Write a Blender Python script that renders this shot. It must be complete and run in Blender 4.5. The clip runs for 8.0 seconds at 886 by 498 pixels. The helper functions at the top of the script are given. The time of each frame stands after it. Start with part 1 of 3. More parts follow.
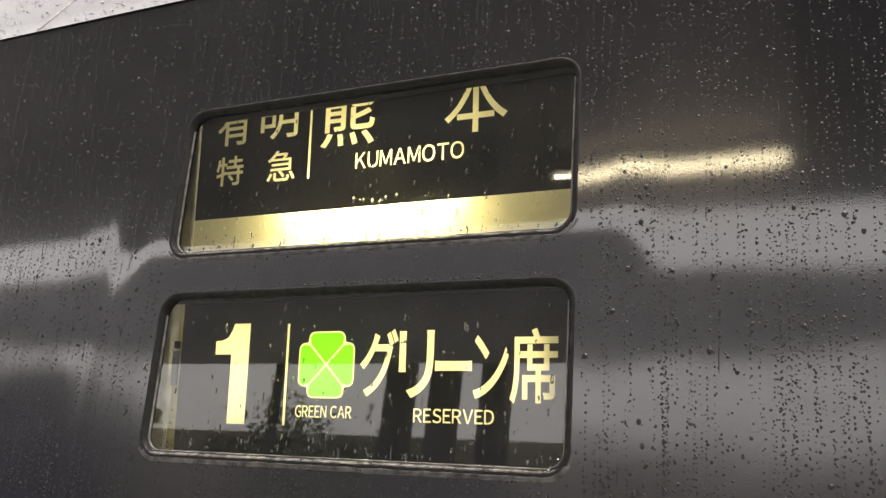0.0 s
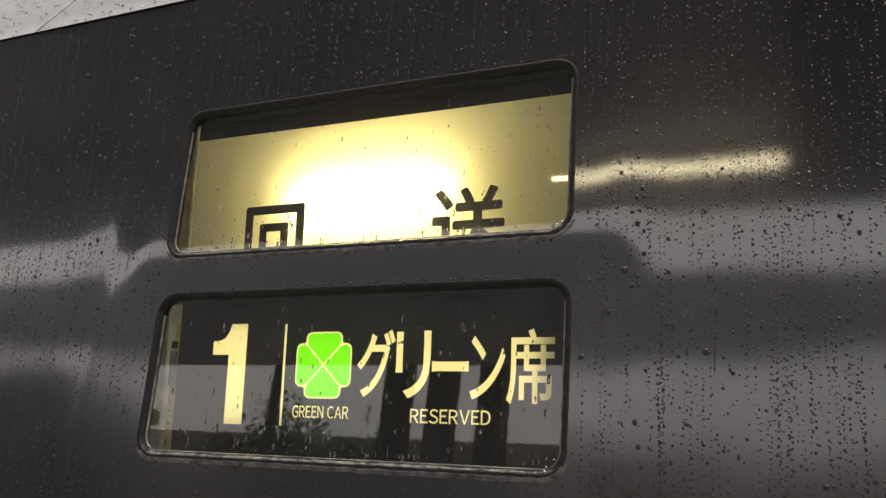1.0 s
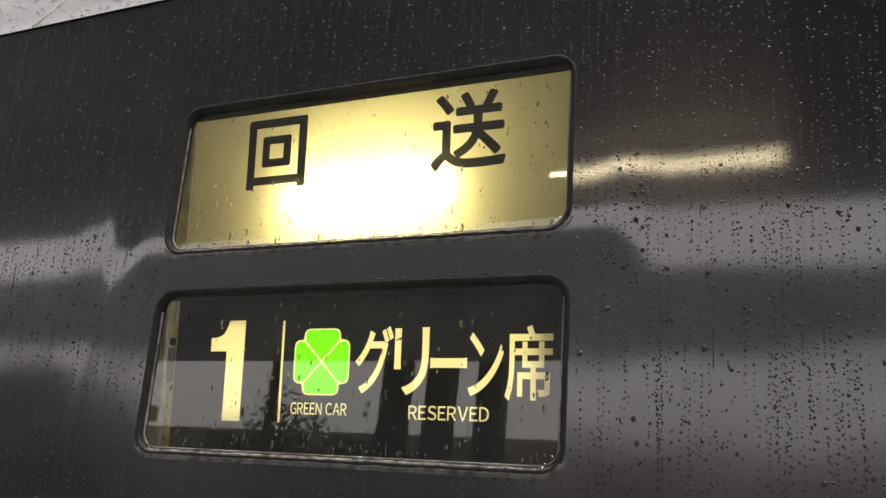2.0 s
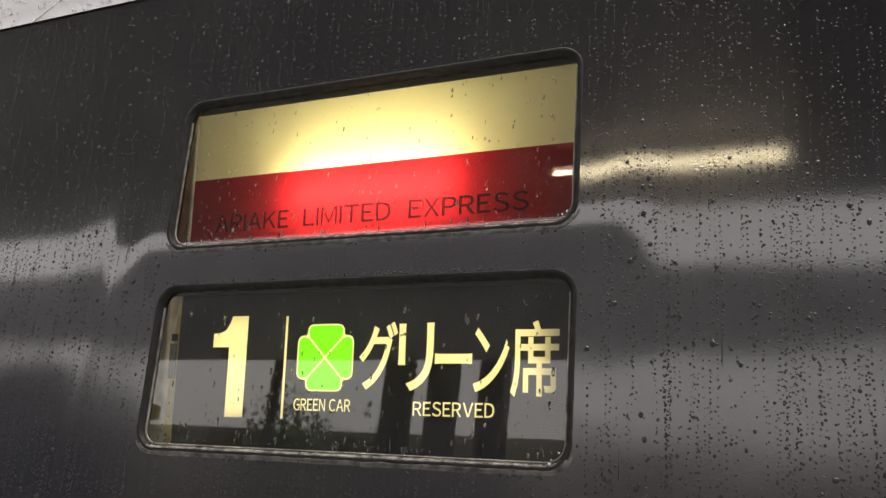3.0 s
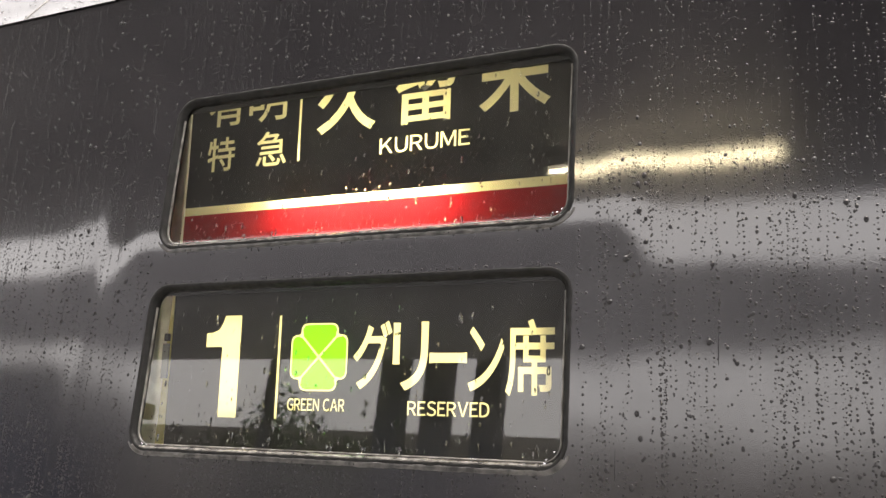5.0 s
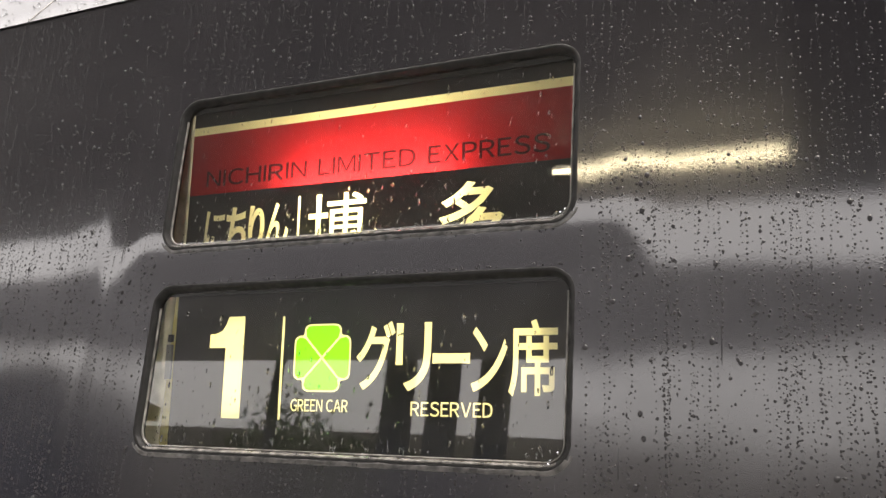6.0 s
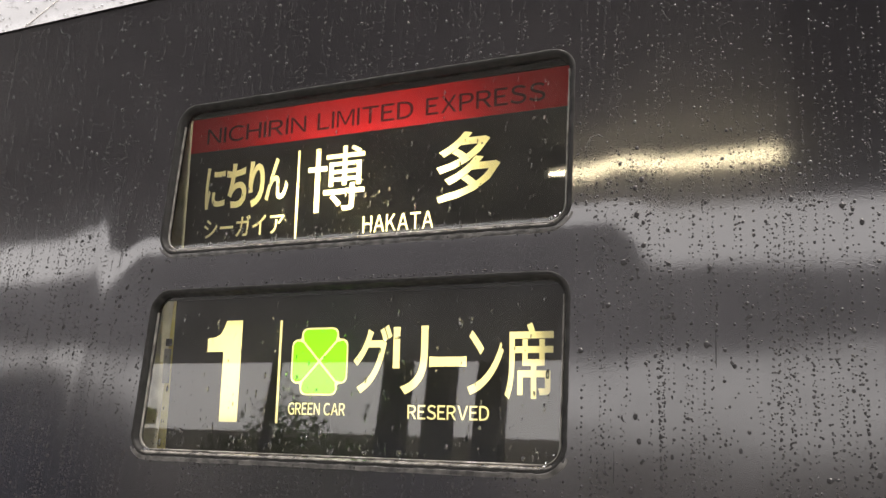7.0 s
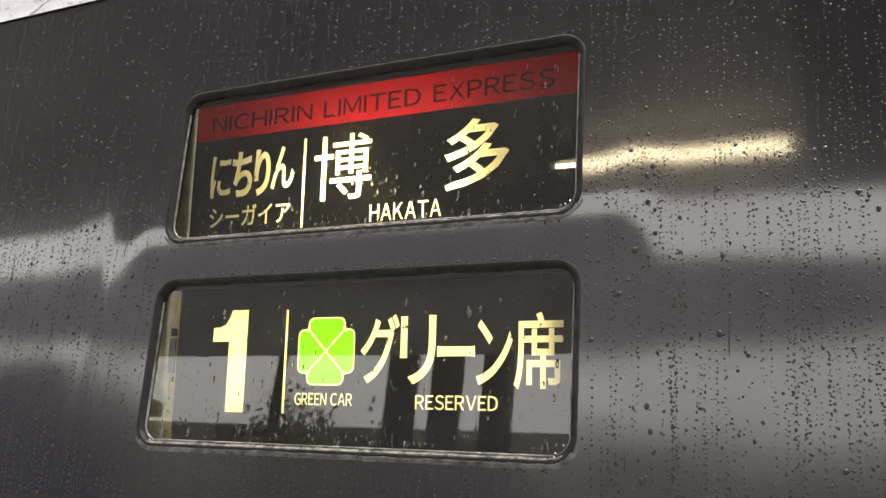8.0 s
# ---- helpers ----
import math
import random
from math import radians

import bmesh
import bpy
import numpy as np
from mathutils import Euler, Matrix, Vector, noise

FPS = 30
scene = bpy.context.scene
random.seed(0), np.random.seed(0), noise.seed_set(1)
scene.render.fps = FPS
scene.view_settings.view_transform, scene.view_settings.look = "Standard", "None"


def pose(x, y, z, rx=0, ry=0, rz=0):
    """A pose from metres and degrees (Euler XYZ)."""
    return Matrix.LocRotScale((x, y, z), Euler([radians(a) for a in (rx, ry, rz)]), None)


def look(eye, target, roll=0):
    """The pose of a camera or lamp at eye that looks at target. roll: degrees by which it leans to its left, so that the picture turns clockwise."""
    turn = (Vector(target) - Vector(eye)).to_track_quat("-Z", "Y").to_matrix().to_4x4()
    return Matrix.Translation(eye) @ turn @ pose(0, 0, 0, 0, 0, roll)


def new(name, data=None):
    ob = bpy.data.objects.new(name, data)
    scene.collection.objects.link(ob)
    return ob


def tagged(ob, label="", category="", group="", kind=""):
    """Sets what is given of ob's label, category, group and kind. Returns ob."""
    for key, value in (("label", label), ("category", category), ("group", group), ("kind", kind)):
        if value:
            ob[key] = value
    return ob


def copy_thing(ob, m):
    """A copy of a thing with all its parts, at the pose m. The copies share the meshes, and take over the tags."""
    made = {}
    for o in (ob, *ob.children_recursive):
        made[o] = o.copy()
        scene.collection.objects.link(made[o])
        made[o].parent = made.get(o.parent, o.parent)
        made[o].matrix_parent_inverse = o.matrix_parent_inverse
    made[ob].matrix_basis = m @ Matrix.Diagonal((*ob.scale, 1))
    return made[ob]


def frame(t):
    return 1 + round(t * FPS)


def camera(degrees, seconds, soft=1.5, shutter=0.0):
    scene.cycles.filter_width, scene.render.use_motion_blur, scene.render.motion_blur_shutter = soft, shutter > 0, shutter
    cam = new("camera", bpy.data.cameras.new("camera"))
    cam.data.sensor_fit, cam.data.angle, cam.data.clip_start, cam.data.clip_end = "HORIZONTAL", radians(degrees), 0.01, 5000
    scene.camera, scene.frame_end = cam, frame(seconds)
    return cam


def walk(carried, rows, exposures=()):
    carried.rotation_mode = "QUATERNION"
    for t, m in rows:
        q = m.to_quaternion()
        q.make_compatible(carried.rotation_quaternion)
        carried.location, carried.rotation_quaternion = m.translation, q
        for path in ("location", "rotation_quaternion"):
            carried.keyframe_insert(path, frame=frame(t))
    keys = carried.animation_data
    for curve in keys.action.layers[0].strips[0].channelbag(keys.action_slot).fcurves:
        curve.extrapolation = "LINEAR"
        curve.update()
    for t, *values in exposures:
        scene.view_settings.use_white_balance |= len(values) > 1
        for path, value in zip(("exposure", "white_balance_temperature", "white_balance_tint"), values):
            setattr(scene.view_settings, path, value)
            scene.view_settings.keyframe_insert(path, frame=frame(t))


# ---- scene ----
# The car side leans inwards towards the roof: LEAN turns the upright side plan into place.
LEAN = Matrix.Translation((0, 0, 1.81)) @ Matrix.Rotation(radians(-5.5), 4, "X") @ Matrix.Translation((0, 0, -1.81))

cam = camera(52.5, 8.0)
PATH = [
    (0, (0.694, -1.117, 1.47), (-0.141, 0.615, 2.02), 4.1),
    (0.5, (0.694, -1.114, 1.47), (-0.141, 0.619, 2.018), 4.2),
    (1, (0.697, -1.118, 1.468), (-0.135, 0.614, 2.022), 4.2),
    (1.5, (0.699, -1.118, 1.471), (-0.129, 0.618, 2.017), 4.1),
    (3, (0.686, -1.105, 1.466), (-0.146, 0.63, 2.01), 4.2),
    (3.5, (0.685, -1.099, 1.468), (-0.147, 0.638, 2.006), 4.0),
    (4, (0.686, -1.1, 1.47), (-0.14, 0.638, 2.013), 4.0),
    (4.5, (0.684, -1.098, 1.469), (-0.137, 0.643, 2.011), 4.0),
    (6, (0.686, -1.094, 1.468), (-0.147, 0.641, 2.011), 3.9),
    (6.5, (0.688, -1.097, 1.468), (-0.139, 0.639, 2.017), 3.8),
    (7, (0.69, -1.102, 1.469), (-0.136, 0.635, 2.016), 3.7),
    (7.5, (0.684, -1.093, 1.465), (-0.148, 0.643, 2.004), 3.8),
    (8, (0.68, -1.087, 1.466), (-0.159, 0.649, 1.999), 3.8),
]
EXPOSURES = [(t, ev, 7150, 14) for t, ev in ((0.0, 2.45), (0.6, 2.15), (1.0, 1.8), (1.7, 1.85), (2.8, 1.98), (3.0, 2.05), (3.5, 2.5), (4.0, 2.8), (4.5, 2.85), (5.8, 2.7), (6.5, 2.7), (8.0, 2.65))]
walk(cam, [(t, LEAN @ look(e, g, r)) for t, e, g, r in PATH], EXPOSURES)

# ---- daylight: overcast ----
world = bpy.data.worlds.new("overcast_sky")
world.use_nodes = True
scene.world = world
wn, wl = world.node_tree.nodes, world.node_tree.links
sky = wn.new("ShaderNodeTexSky")
sky.sky_type, sky.sun_disc = "NISHITA", False
sky.sun_elevation, sky.sun_rotation = radians(75), radians(66)
sky.air_density, sky.dust_density, sky.ozone_density = 1.0, 4.0, 1.0
grey = wn.new("ShaderNodeHueSaturation")
grey.inputs["Saturation"].default_value = 0.15
wl.new(sky.outputs[0], grey.inputs["Color"])
wl.new(grey.outputs[0], wn["Background"].inputs[0])
SKY = 0.15
wn["Background"].inputs[1].default_value = SKY

sun = new("sun", bpy.data.lights.new("sun", "SUN"))
sun.data.energy, sun.data.angle, sun.data.color = 0.65, radians(25), (1.0, 0.96, 0.9)
sun.matrix_world = look((2.5, 1.1, 10.5), (0, 0, 0))

# ---- materials ----
def mat(name, colour, rough=0.5, metal=0.0, coat=0.0):
    m = bpy.data.materials.new(name)
    m.use_nodes = True
    b = m.node_tree.nodes["Principled BSDF"]
    b.inputs["Base Color"].default_value = (*colour, 1)
    b.inputs["Roughness"].default_value = rough
    b.inputs["Metallic"].default_value = metal
    b.inputs["Coat Weight"].default_value = coat
    b.inputs["Coat Roughness"].default_value = 0.06
    return m


def add_noise(m, scale, low, high, socket="Base Color", stretch=(1, 1, 1), detail=4):
    """Lets a noise vary one input of a material between two values."""
    n, l = m.node_tree.nodes, m.node_tree.links
    co, mp, tx, rp = (n.new("ShaderNode" + k) for k in ("TexCoord", "Mapping", "TexNoise", "ValToRGB"))
    mp.inputs["Scale"].default_value = stretch
    tx.inputs["Scale"].default_value, tx.inputs["Detail"].default_value = scale, detail
    rp.color_ramp.elements[0].position, rp.color_ramp.elements[1].position = 0.35, 0.65
    for e, c in zip(rp.color_ramp.elements, (low, high)):
        e.color = (*c, 1) if isinstance(c, tuple) else (c, c, c, 1)
    l.new(co.outputs["Object"], mp.inputs[0]), l.new(mp.outputs[0], tx.inputs["Vector"])
    l.new(tx.outputs[0], rp.inputs[0]), l.new(rp.outputs[0], n["Principled BSDF"].inputs[socket])
    return m


def add_bump(m, scales, strength=0.2, distance=0.001, stretch=(1, 1, 1)):
    """Relief from one noise or several, each with its share of the height."""
    n, l = m.node_tree.nodes, m.node_tree.links
    co, mp, bump = n.new("ShaderNodeTexCoord"), n.new("ShaderNodeMapping"), n.new("ShaderNodeBump")
    mp.inputs["Scale"].default_value = stretch
    l.new(co.outputs["Object"], mp.inputs[0])
    total = None
    for scale, share in scales:
        tx, mul = n.new("ShaderNodeTexNoise"), n.new("ShaderNodeMath")
        tx.inputs["Scale"].default_value, tx.inputs["Detail"].default_value = scale, 3
        mul.operation, mul.inputs[1].default_value = "MULTIPLY", share
        l.new(mp.outputs[0], tx.inputs["Vector"]), l.new(tx.outputs[0], mul.inputs[0])
        if total is None:
            total = mul.outputs[0]
        else:
            both = n.new("ShaderNodeMath")
            l.new(total, both.inputs[0]), l.new(mul.outputs[0], both.inputs[1])
            total = both.outputs[0]
    bump.inputs["Strength"].default_value, bump.inputs["Distance"].default_value = strength, distance
    l.new(total, bump.inputs["Height"]), l.new(bump.outputs[0], n["Principled BSDF"].inputs["Normal"])
    return m


def film_mat(name, colour, front=0.25, face=None):
    """Printed film: light from behind comes through, light from the front is scattered back."""
    m = bpy.data.materials.new(name)
    m.use_nodes = True
    n, l = m.node_tree.nodes, m.node_tree.links
    n.remove(n["Principled BSDF"])
    tr, di, mix = n.new("ShaderNodeBsdfTranslucent"), n.new("ShaderNodeBsdfDiffuse"), n.new("ShaderNodeMixShader")
    tr.inputs[0].default_value, di.inputs[0].default_value = (*colour, 1), (*(face or colour), 1)
    mix.inputs[0].default_value = front
    l.new(tr.outputs[0], mix.inputs[1]), l.new(di.outputs[0], mix.inputs[2])
    l.new(mix.outputs[0], n["Material Output"].inputs[0])
    return m


def glow_mat(name, colour, strength):
    m = mat(name, (0.8, 0.8, 0.75), 0.4)
    b = m.node_tree.nodes["Principled BSDF"]
    b.inputs["Emission Color"].default_value, b.inputs["Emission Strength"].default_value = (*colour, 1), strength
    return m


def glass_mat(name, ior, haze, rough=0.02):
    """A pane: mirror by Fresnel, clear behind; a thin uneven pale diffuse share paints in haze."""
    m = bpy.data.materials.new(name)
    m.use_nodes = True
    n, l = m.node_tree.nodes, m.node_tree.links
    n.remove(n["Principled BSDF"])
    tr, gl, mix, fr, di, hazy, tx, rng_ = (n.new("ShaderNode" + k) for k in ("BsdfTransparent", "BsdfGlossy", "MixShader", "Fresnel", "BsdfDiffuse", "MixShader", "TexNoise", "MapRange"))
    tr.inputs[0].default_value, di.inputs[0].default_value = (0.93, 0.95, 0.93, 1), (0.75, 0.72, 0.66, 1)
    gl.inputs["Roughness"].default_value, fr.inputs[0].default_value = rough, ior
    co = n.new("ShaderNodeTexCoord")
    l.new(co.outputs["Object"], tx.inputs["Vector"])
    tx.inputs["Scale"].default_value, tx.inputs["Detail"].default_value = 14, 6
    rng_.inputs["From Min"].default_value, rng_.inputs["From Max"].default_value = 0.3, 0.7
    rng_.inputs["To Min"].default_value, rng_.inputs["To Max"].default_value = haze * 0.5, haze * 1.5
    l.new(tx.outputs[0], rng_.inputs["Value"]), l.new(rng_.outputs[0], hazy.inputs[0])
    l.new(tr.outputs[0], hazy.inputs[1]), l.new(di.outputs[0], hazy.inputs[2])
    l.new(fr.outputs[0], mix.inputs[0]), l.new(hazy.outputs[0], mix.inputs[1]), l.new(gl.outputs[0], mix.inputs[2])
    l.new(mix.outputs[0], n["Material Output"].inputs[0])
    return m


PAINT = mat("dark_metallic_paint", (0.034, 0.031, 0.035), 0.19, 0.1, 1.0)
PAINT.node_tree.nodes["Principled BSDF"].inputs["Specular IOR Level"].default_value = 0.38
PAINT.node_tree.nodes["Principled BSDF"].inputs["Coat IOR"].default_value = 1.74
add_noise(PAINT, 2.2, (0.0165, 0.0155, 0.0186), (0.022, 0.0207, 0.0242), stretch=(1, 1, 0.3))
add_bump(PAINT, [(140, 0.2), (330, 0.4), (620, 0.4)], 0.10, 0.0004)
PAINT.node_tree.links.new(PAINT.node_tree.nodes["Bump"].outputs[0], PAINT.node_tree.nodes["Principled BSDF"].inputs["Coat Normal"])


def add_dulling(m, low, high, dull, clear):
    """Makes the clear coat rougher and thinner lower down the side, in uneven patches."""
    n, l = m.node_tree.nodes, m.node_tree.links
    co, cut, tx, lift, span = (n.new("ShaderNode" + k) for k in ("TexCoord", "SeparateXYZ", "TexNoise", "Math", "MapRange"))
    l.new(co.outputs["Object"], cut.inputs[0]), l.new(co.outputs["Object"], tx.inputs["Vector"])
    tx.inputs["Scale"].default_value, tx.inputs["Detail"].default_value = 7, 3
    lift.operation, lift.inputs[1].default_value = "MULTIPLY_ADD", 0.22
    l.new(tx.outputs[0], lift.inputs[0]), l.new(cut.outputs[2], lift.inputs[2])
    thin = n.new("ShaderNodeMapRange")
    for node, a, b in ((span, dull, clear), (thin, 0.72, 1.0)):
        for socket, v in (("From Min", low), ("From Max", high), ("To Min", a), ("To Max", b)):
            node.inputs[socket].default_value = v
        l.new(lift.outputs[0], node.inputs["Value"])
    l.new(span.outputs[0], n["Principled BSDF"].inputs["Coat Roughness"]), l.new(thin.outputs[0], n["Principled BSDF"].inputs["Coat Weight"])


add_dulling(PAINT, 1.70, 1.85, 0.13, 0.042)
ROOF = mat("wet_roof_paint", (0.03, 0.03, 0.03), 0.22, 0.0, 0.0)
ROOF.node_tree.nodes["Principled BSDF"].inputs["IOR"].default_value = 1.33
ROOF.node_tree.nodes["Principled BSDF"].inputs["Specular IOR Level"].default_value = 0.4
add_noise(ROOF, 9, (0.022, 0.022, 0.023), (0.04, 0.04, 0.039))
add_bump(ROOF, [(60, 0.5), (400, 0.5)], 0.3, 0.0008)
RUBBER = mat("black_rubber", (0.009, 0.009, 0.009), 0.5)
RUBBER.node_tree.nodes["Principled BSDF"].inputs["Specular IOR Level"].default_value = 0.3
add_noise(RUBBER, 60, 0.45, 0.8, "Roughness")
add_bump(RUBBER, [(180, 1.0)], 0.5, 0.0008)
SEALANT = add_bump(add_noise(mat("grey_sealant", (0.2, 0.19, 0.18), 0.25, 0.0, 0.6), 70, (0.025, 0.023, 0.02), (0.19, 0.18, 0.165)), [(150, 1.0)], 0.7, 0.002)
SMEAR = add_bump(add_noise(mat("painted_sealant", (0.05, 0.05, 0.05), 0.3, 0.0, 0.7), 60, (0.02, 0.019, 0.02), (0.11, 0.105, 0.10)), [(150, 1.0)], 0.6, 0.002)
LIP_GLINT = add_noise(mat("pale_lip_glint", (0.3, 0.28, 0.26), 0.35), 50, (0.07, 0.065, 0.06), (0.26, 0.25, 0.23))
DARK = mat("black_housing_paint", (0.01, 0.01, 0.01), 0.7)
CREAMPLATE = add_noise(mat("cream_plate", (0.6, 0.58, 0.5), 0.5), 40, (0.55, 0.53, 0.45), (0.78, 0.76, 0.68))
YELLOW_EDGE = add_noise(mat("yellow_film_edge", (0.5, 0.45, 0.2), 0.5), 35, (0.62, 0.52, 0.15), (0.75, 0.67, 0.32))
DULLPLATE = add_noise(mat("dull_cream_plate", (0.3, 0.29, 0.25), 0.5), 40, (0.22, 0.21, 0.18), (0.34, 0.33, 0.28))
BACKPLATE = mat("dark_grey_housing", (0.16, 0.16, 0.155), 0.7)
GREYPLATE = mat("dull_grey_reflector", (0.24, 0.24, 0.23), 0.7)
WHITE = mat("white_reflector", (0.82, 0.82, 0.8), 0.6)
CREAM = film_mat("cream_film", (0.86, 0.79, 0.40), 0.38, (0.85, 0.82, 0.68))
RED = film_mat("red_film", (0.235, 0.008, 0.011), 0.14, (0.30, 0.012, 0.016))
DARKRED = film_mat("dark_red_print", (0.03, 0.003, 0.004), 0.14)
GREEN = film_mat("green_film", (0.15, 0.72, 0.01))
BLACK = mat("black_film", (0.019, 0.018, 0.016), 0.6)
BLACK.node_tree.nodes["Principled BSDF"].inputs["Specular IOR Level"].default_value = 0.22
INK = mat("black_ink", (0.02, 0.018, 0.016), 0.5)
GLASS = glass_mat("window_glass", 1.8, 0.013)
CLEAR = bpy.data.materials.new("window_glass_inside")
CLEAR.use_nodes = True
CLEAR.node_tree.nodes.remove(CLEAR.node_tree.nodes["Principled BSDF"])
clear = CLEAR.node_tree.nodes.new("ShaderNodeBsdfTransparent")
CLEAR.node_tree.links.new(clear.outputs[0], CLEAR.node_tree.nodes["Material Output"].inputs[0])
TUBE = glow_mat("sign_tube_glow", (1.0, 0.94, 0.70), 14.0)
PANEL = glow_mat("sign_panel_glow", (1.0, 0.95, 0.75), 0.54)
LAMP = glow_mat("fluorescent_glow", (1.0, 0.9, 0.6), 7)
CONCRETE = add_bump(add_noise(mat("concrete", (0.3, 0.3, 0.29), 0.8), 3, (0.22, 0.22, 0.21), (0.36, 0.36, 0.34)), [(40, 1.0)], 0.3, 0.003)
BALLAST = add_bump(add_noise(mat("ballast", (0.2, 0.18, 0.16), 0.95), 30, (0.1, 0.09, 0.08), (0.3, 0.28, 0.25)), [(30, 1.0)], 1.0, 0.05)
CANOPY = add_noise(mat("canopy_steel", (0.1, 0.1, 0.11), 0.7), 2, (0.20, 0.20, 0.216), (0.27, 0.27, 0.288))
FARROOF = add_noise(mat("far_canopy_steel", (0.09, 0.09, 0.10), 0.7), 2, (0.07, 0.07, 0.078), (0.12, 0.12, 0.13))
GIRDER = add_noise(mat("dark_girder_paint", (0.02, 0.02, 0.023), 0.6), 3, (0.04, 0.04, 0.046), (0.06, 0.06, 0.067))
POST = add_noise(mat("blue_grey_steel", (0.05, 0.06, 0.1), 0.6), 4, (0.04, 0.05, 0.09), (0.07, 0.08, 0.12))
WALLPAINT = add_noise(mat("building_wall", (0.3, 0.29, 0.27), 0.8), 1.5, (0.22, 0.215, 0.20), (0.32, 0.31, 0.29))
WATER = bpy.data.materials.new("rain_water")
WATER.use_nodes = True
wb = WATER.node_tree.nodes["Principled BSDF"]
wb.inputs["Base Color"].default_value = (0.9, 0.92, 0.95, 1)
wb.inputs["Roughness"].default_value, wb.inputs["IOR"].default_value, wb.inputs["Transmission Weight"].default_value = 0.01, 1.45, 1.0

BEADED = mat("water_on_dark_paint", (0.021, 0.02, 0.022), 0.04)
BEADED.node_tree.nodes["Principled BSDF"].inputs["IOR"].default_value = 1.38


# ---- mesh helpers ----
def link(name, bm, material, parent=None, label="", smooth=False):
    me = bpy.data.meshes.new(name)
    bmesh.ops.recalc_face_normals(bm, faces=bm.faces) if bm.faces and not smooth else None
    bm.to_mesh(me)
    bm.free()
    if smooth:
        me.polygons.foreach_set("use_smooth", [True] * len(me.polygons))
    me.materials.append(material)
    ob = new(name, me)
    if parent:
        ob.parent = parent
    if label:
        ob["label"] = label
    return ob


def part(name, bm, material, parent, label="", smooth=False):
    return link(name, bm, material, parent, label, smooth)


def box_bm(x0, x1, y0, y1, z0, z1, bevel=0.0):
    bm = bmesh.new()
    bmesh.ops.create_cube(bm, size=1, matrix=Matrix.Translation(((x0 + x1) / 2, (y0 + y1) / 2, (z0 + z1) / 2)) @ Matrix.Diagonal((x1 - x0, y1 - y0, z1 - z0, 1)))
    if bevel:
        bmesh.ops.bevel(bm, geom=bm.edges[:], offset=bevel, segments=2, profile=0.5, affect="EDGES")
    return bm


def tube_bm(p, q, radius, sides=16, radius2=None):
    p, q = Vector(p), Vector(q)
    bm = bmesh.new()
    turn = (q - p).to_track_quat("Z", "Y").to_matrix().to_4x4()
    bmesh.ops.create_cone(bm, cap_ends=True, segments=sides, radius1=radius, radius2=radius if radius2 is None else radius2,
                          depth=(q - p).length, matrix=Matrix.Translation((p + q) / 2) @ turn)
    return bm


def empty(name, m=None):
    ob = new(name)
    if m is not None:
        ob.matrix_world = m
    return ob


# ---- lettering: outlines of the built-in font, fitted into a box ----
def outlines(text):
    cu = bpy.data.curves.new("text", "FONT")
    cu.body = text
    ob = new("text", cu)
    graph = bpy.context.evaluated_depsgraph_get()
    ev = ob.evaluated_get(graph)
    got = [[(p.co.xy, p.handle_left.xy, p.handle_right.xy) for p in s.bezier_points] for s in ev.to_curve(graph).splines]
    got = [[tuple(v.copy() for v in p) for p in s] for s in got]
    ev.to_curve_clear()
    bpy.data.objects.remove(ob)
    bpy.data.curves.remove(cu)
    return got


def fitted(text, x0, x1, z0, z1):
    """The text's outlines, stretched to fill the box."""
    got = outlines(text)
    pts = np.array([p[0] for s in got for p in s])
    lo, hi = pts.min(0), pts.max(0)
    k = Vector(((x1 - x0) / (hi[0] - lo[0]), (z1 - z0) / (hi[1] - lo[1])))
    return [[tuple(Vector((x0 + (v.x - lo[0]) * k.x, z0 + (v.y - lo[1]) * k.y)) for v in p) for p in s] for s in got]


def word(text, x0, x1, z0, z1):
    """A Latin word in the sans-serif cut of the built-in font: the outlines of each letter, side by side in the box."""
    got, at = [], 0.0
    for ch in text:
        if ch == " ":
            at += 0.30
            continue
        one = outlines(chr(ord("H" if ch == "I" else ch) + 0xFEE0))
        if ch == "I":
            tall = [p[0].y for s in one for p in s]
            one = [rect(0.0, 0.085, min(tall), max(tall))]
        pts = np.array([p[0] for s in one for p in s])
        lo, hi = pts[:, 0].min(), pts[:, 0].max()
        got.append([[tuple(Vector((v.x - lo + at, v.y)) for v in p) for p in s] for s in one])
        at += hi - lo + 0.11
    pts = np.array([p[0] for g in got for s in g for p in s])
    lo, hi = pts.min(0), pts.max(0)
    k = Vector(((x1 - x0) / (hi[0] - lo[0]), (z1 - z0) / (hi[1] - lo[1])))
    return [[[tuple(Vector((x0 + (v.x - lo[0]) * k.x, z0 + (v.y - lo[1]) * k.y)) for v in p) for p in s] for s in g] for g in got]


def figure_one(x0, x1, z0, z1):
    """The slab-free figure one of the car number."""
    shape = [(1, 1), (0.53, 1), (0.47, 0.93), (0.36, 0.86), (0.2, 0.832), (0, 0.825), (0, 0.69), (0.48, 0.69), (0.48, 0), (1, 0)]
    return [straight([(x0 + u * (x1 - x0), z0 + v * (z1 - z0)) for u, v in shape])]


def straight(points):
    return [tuple(Vector(p) for _ in range(3)) for p in points]


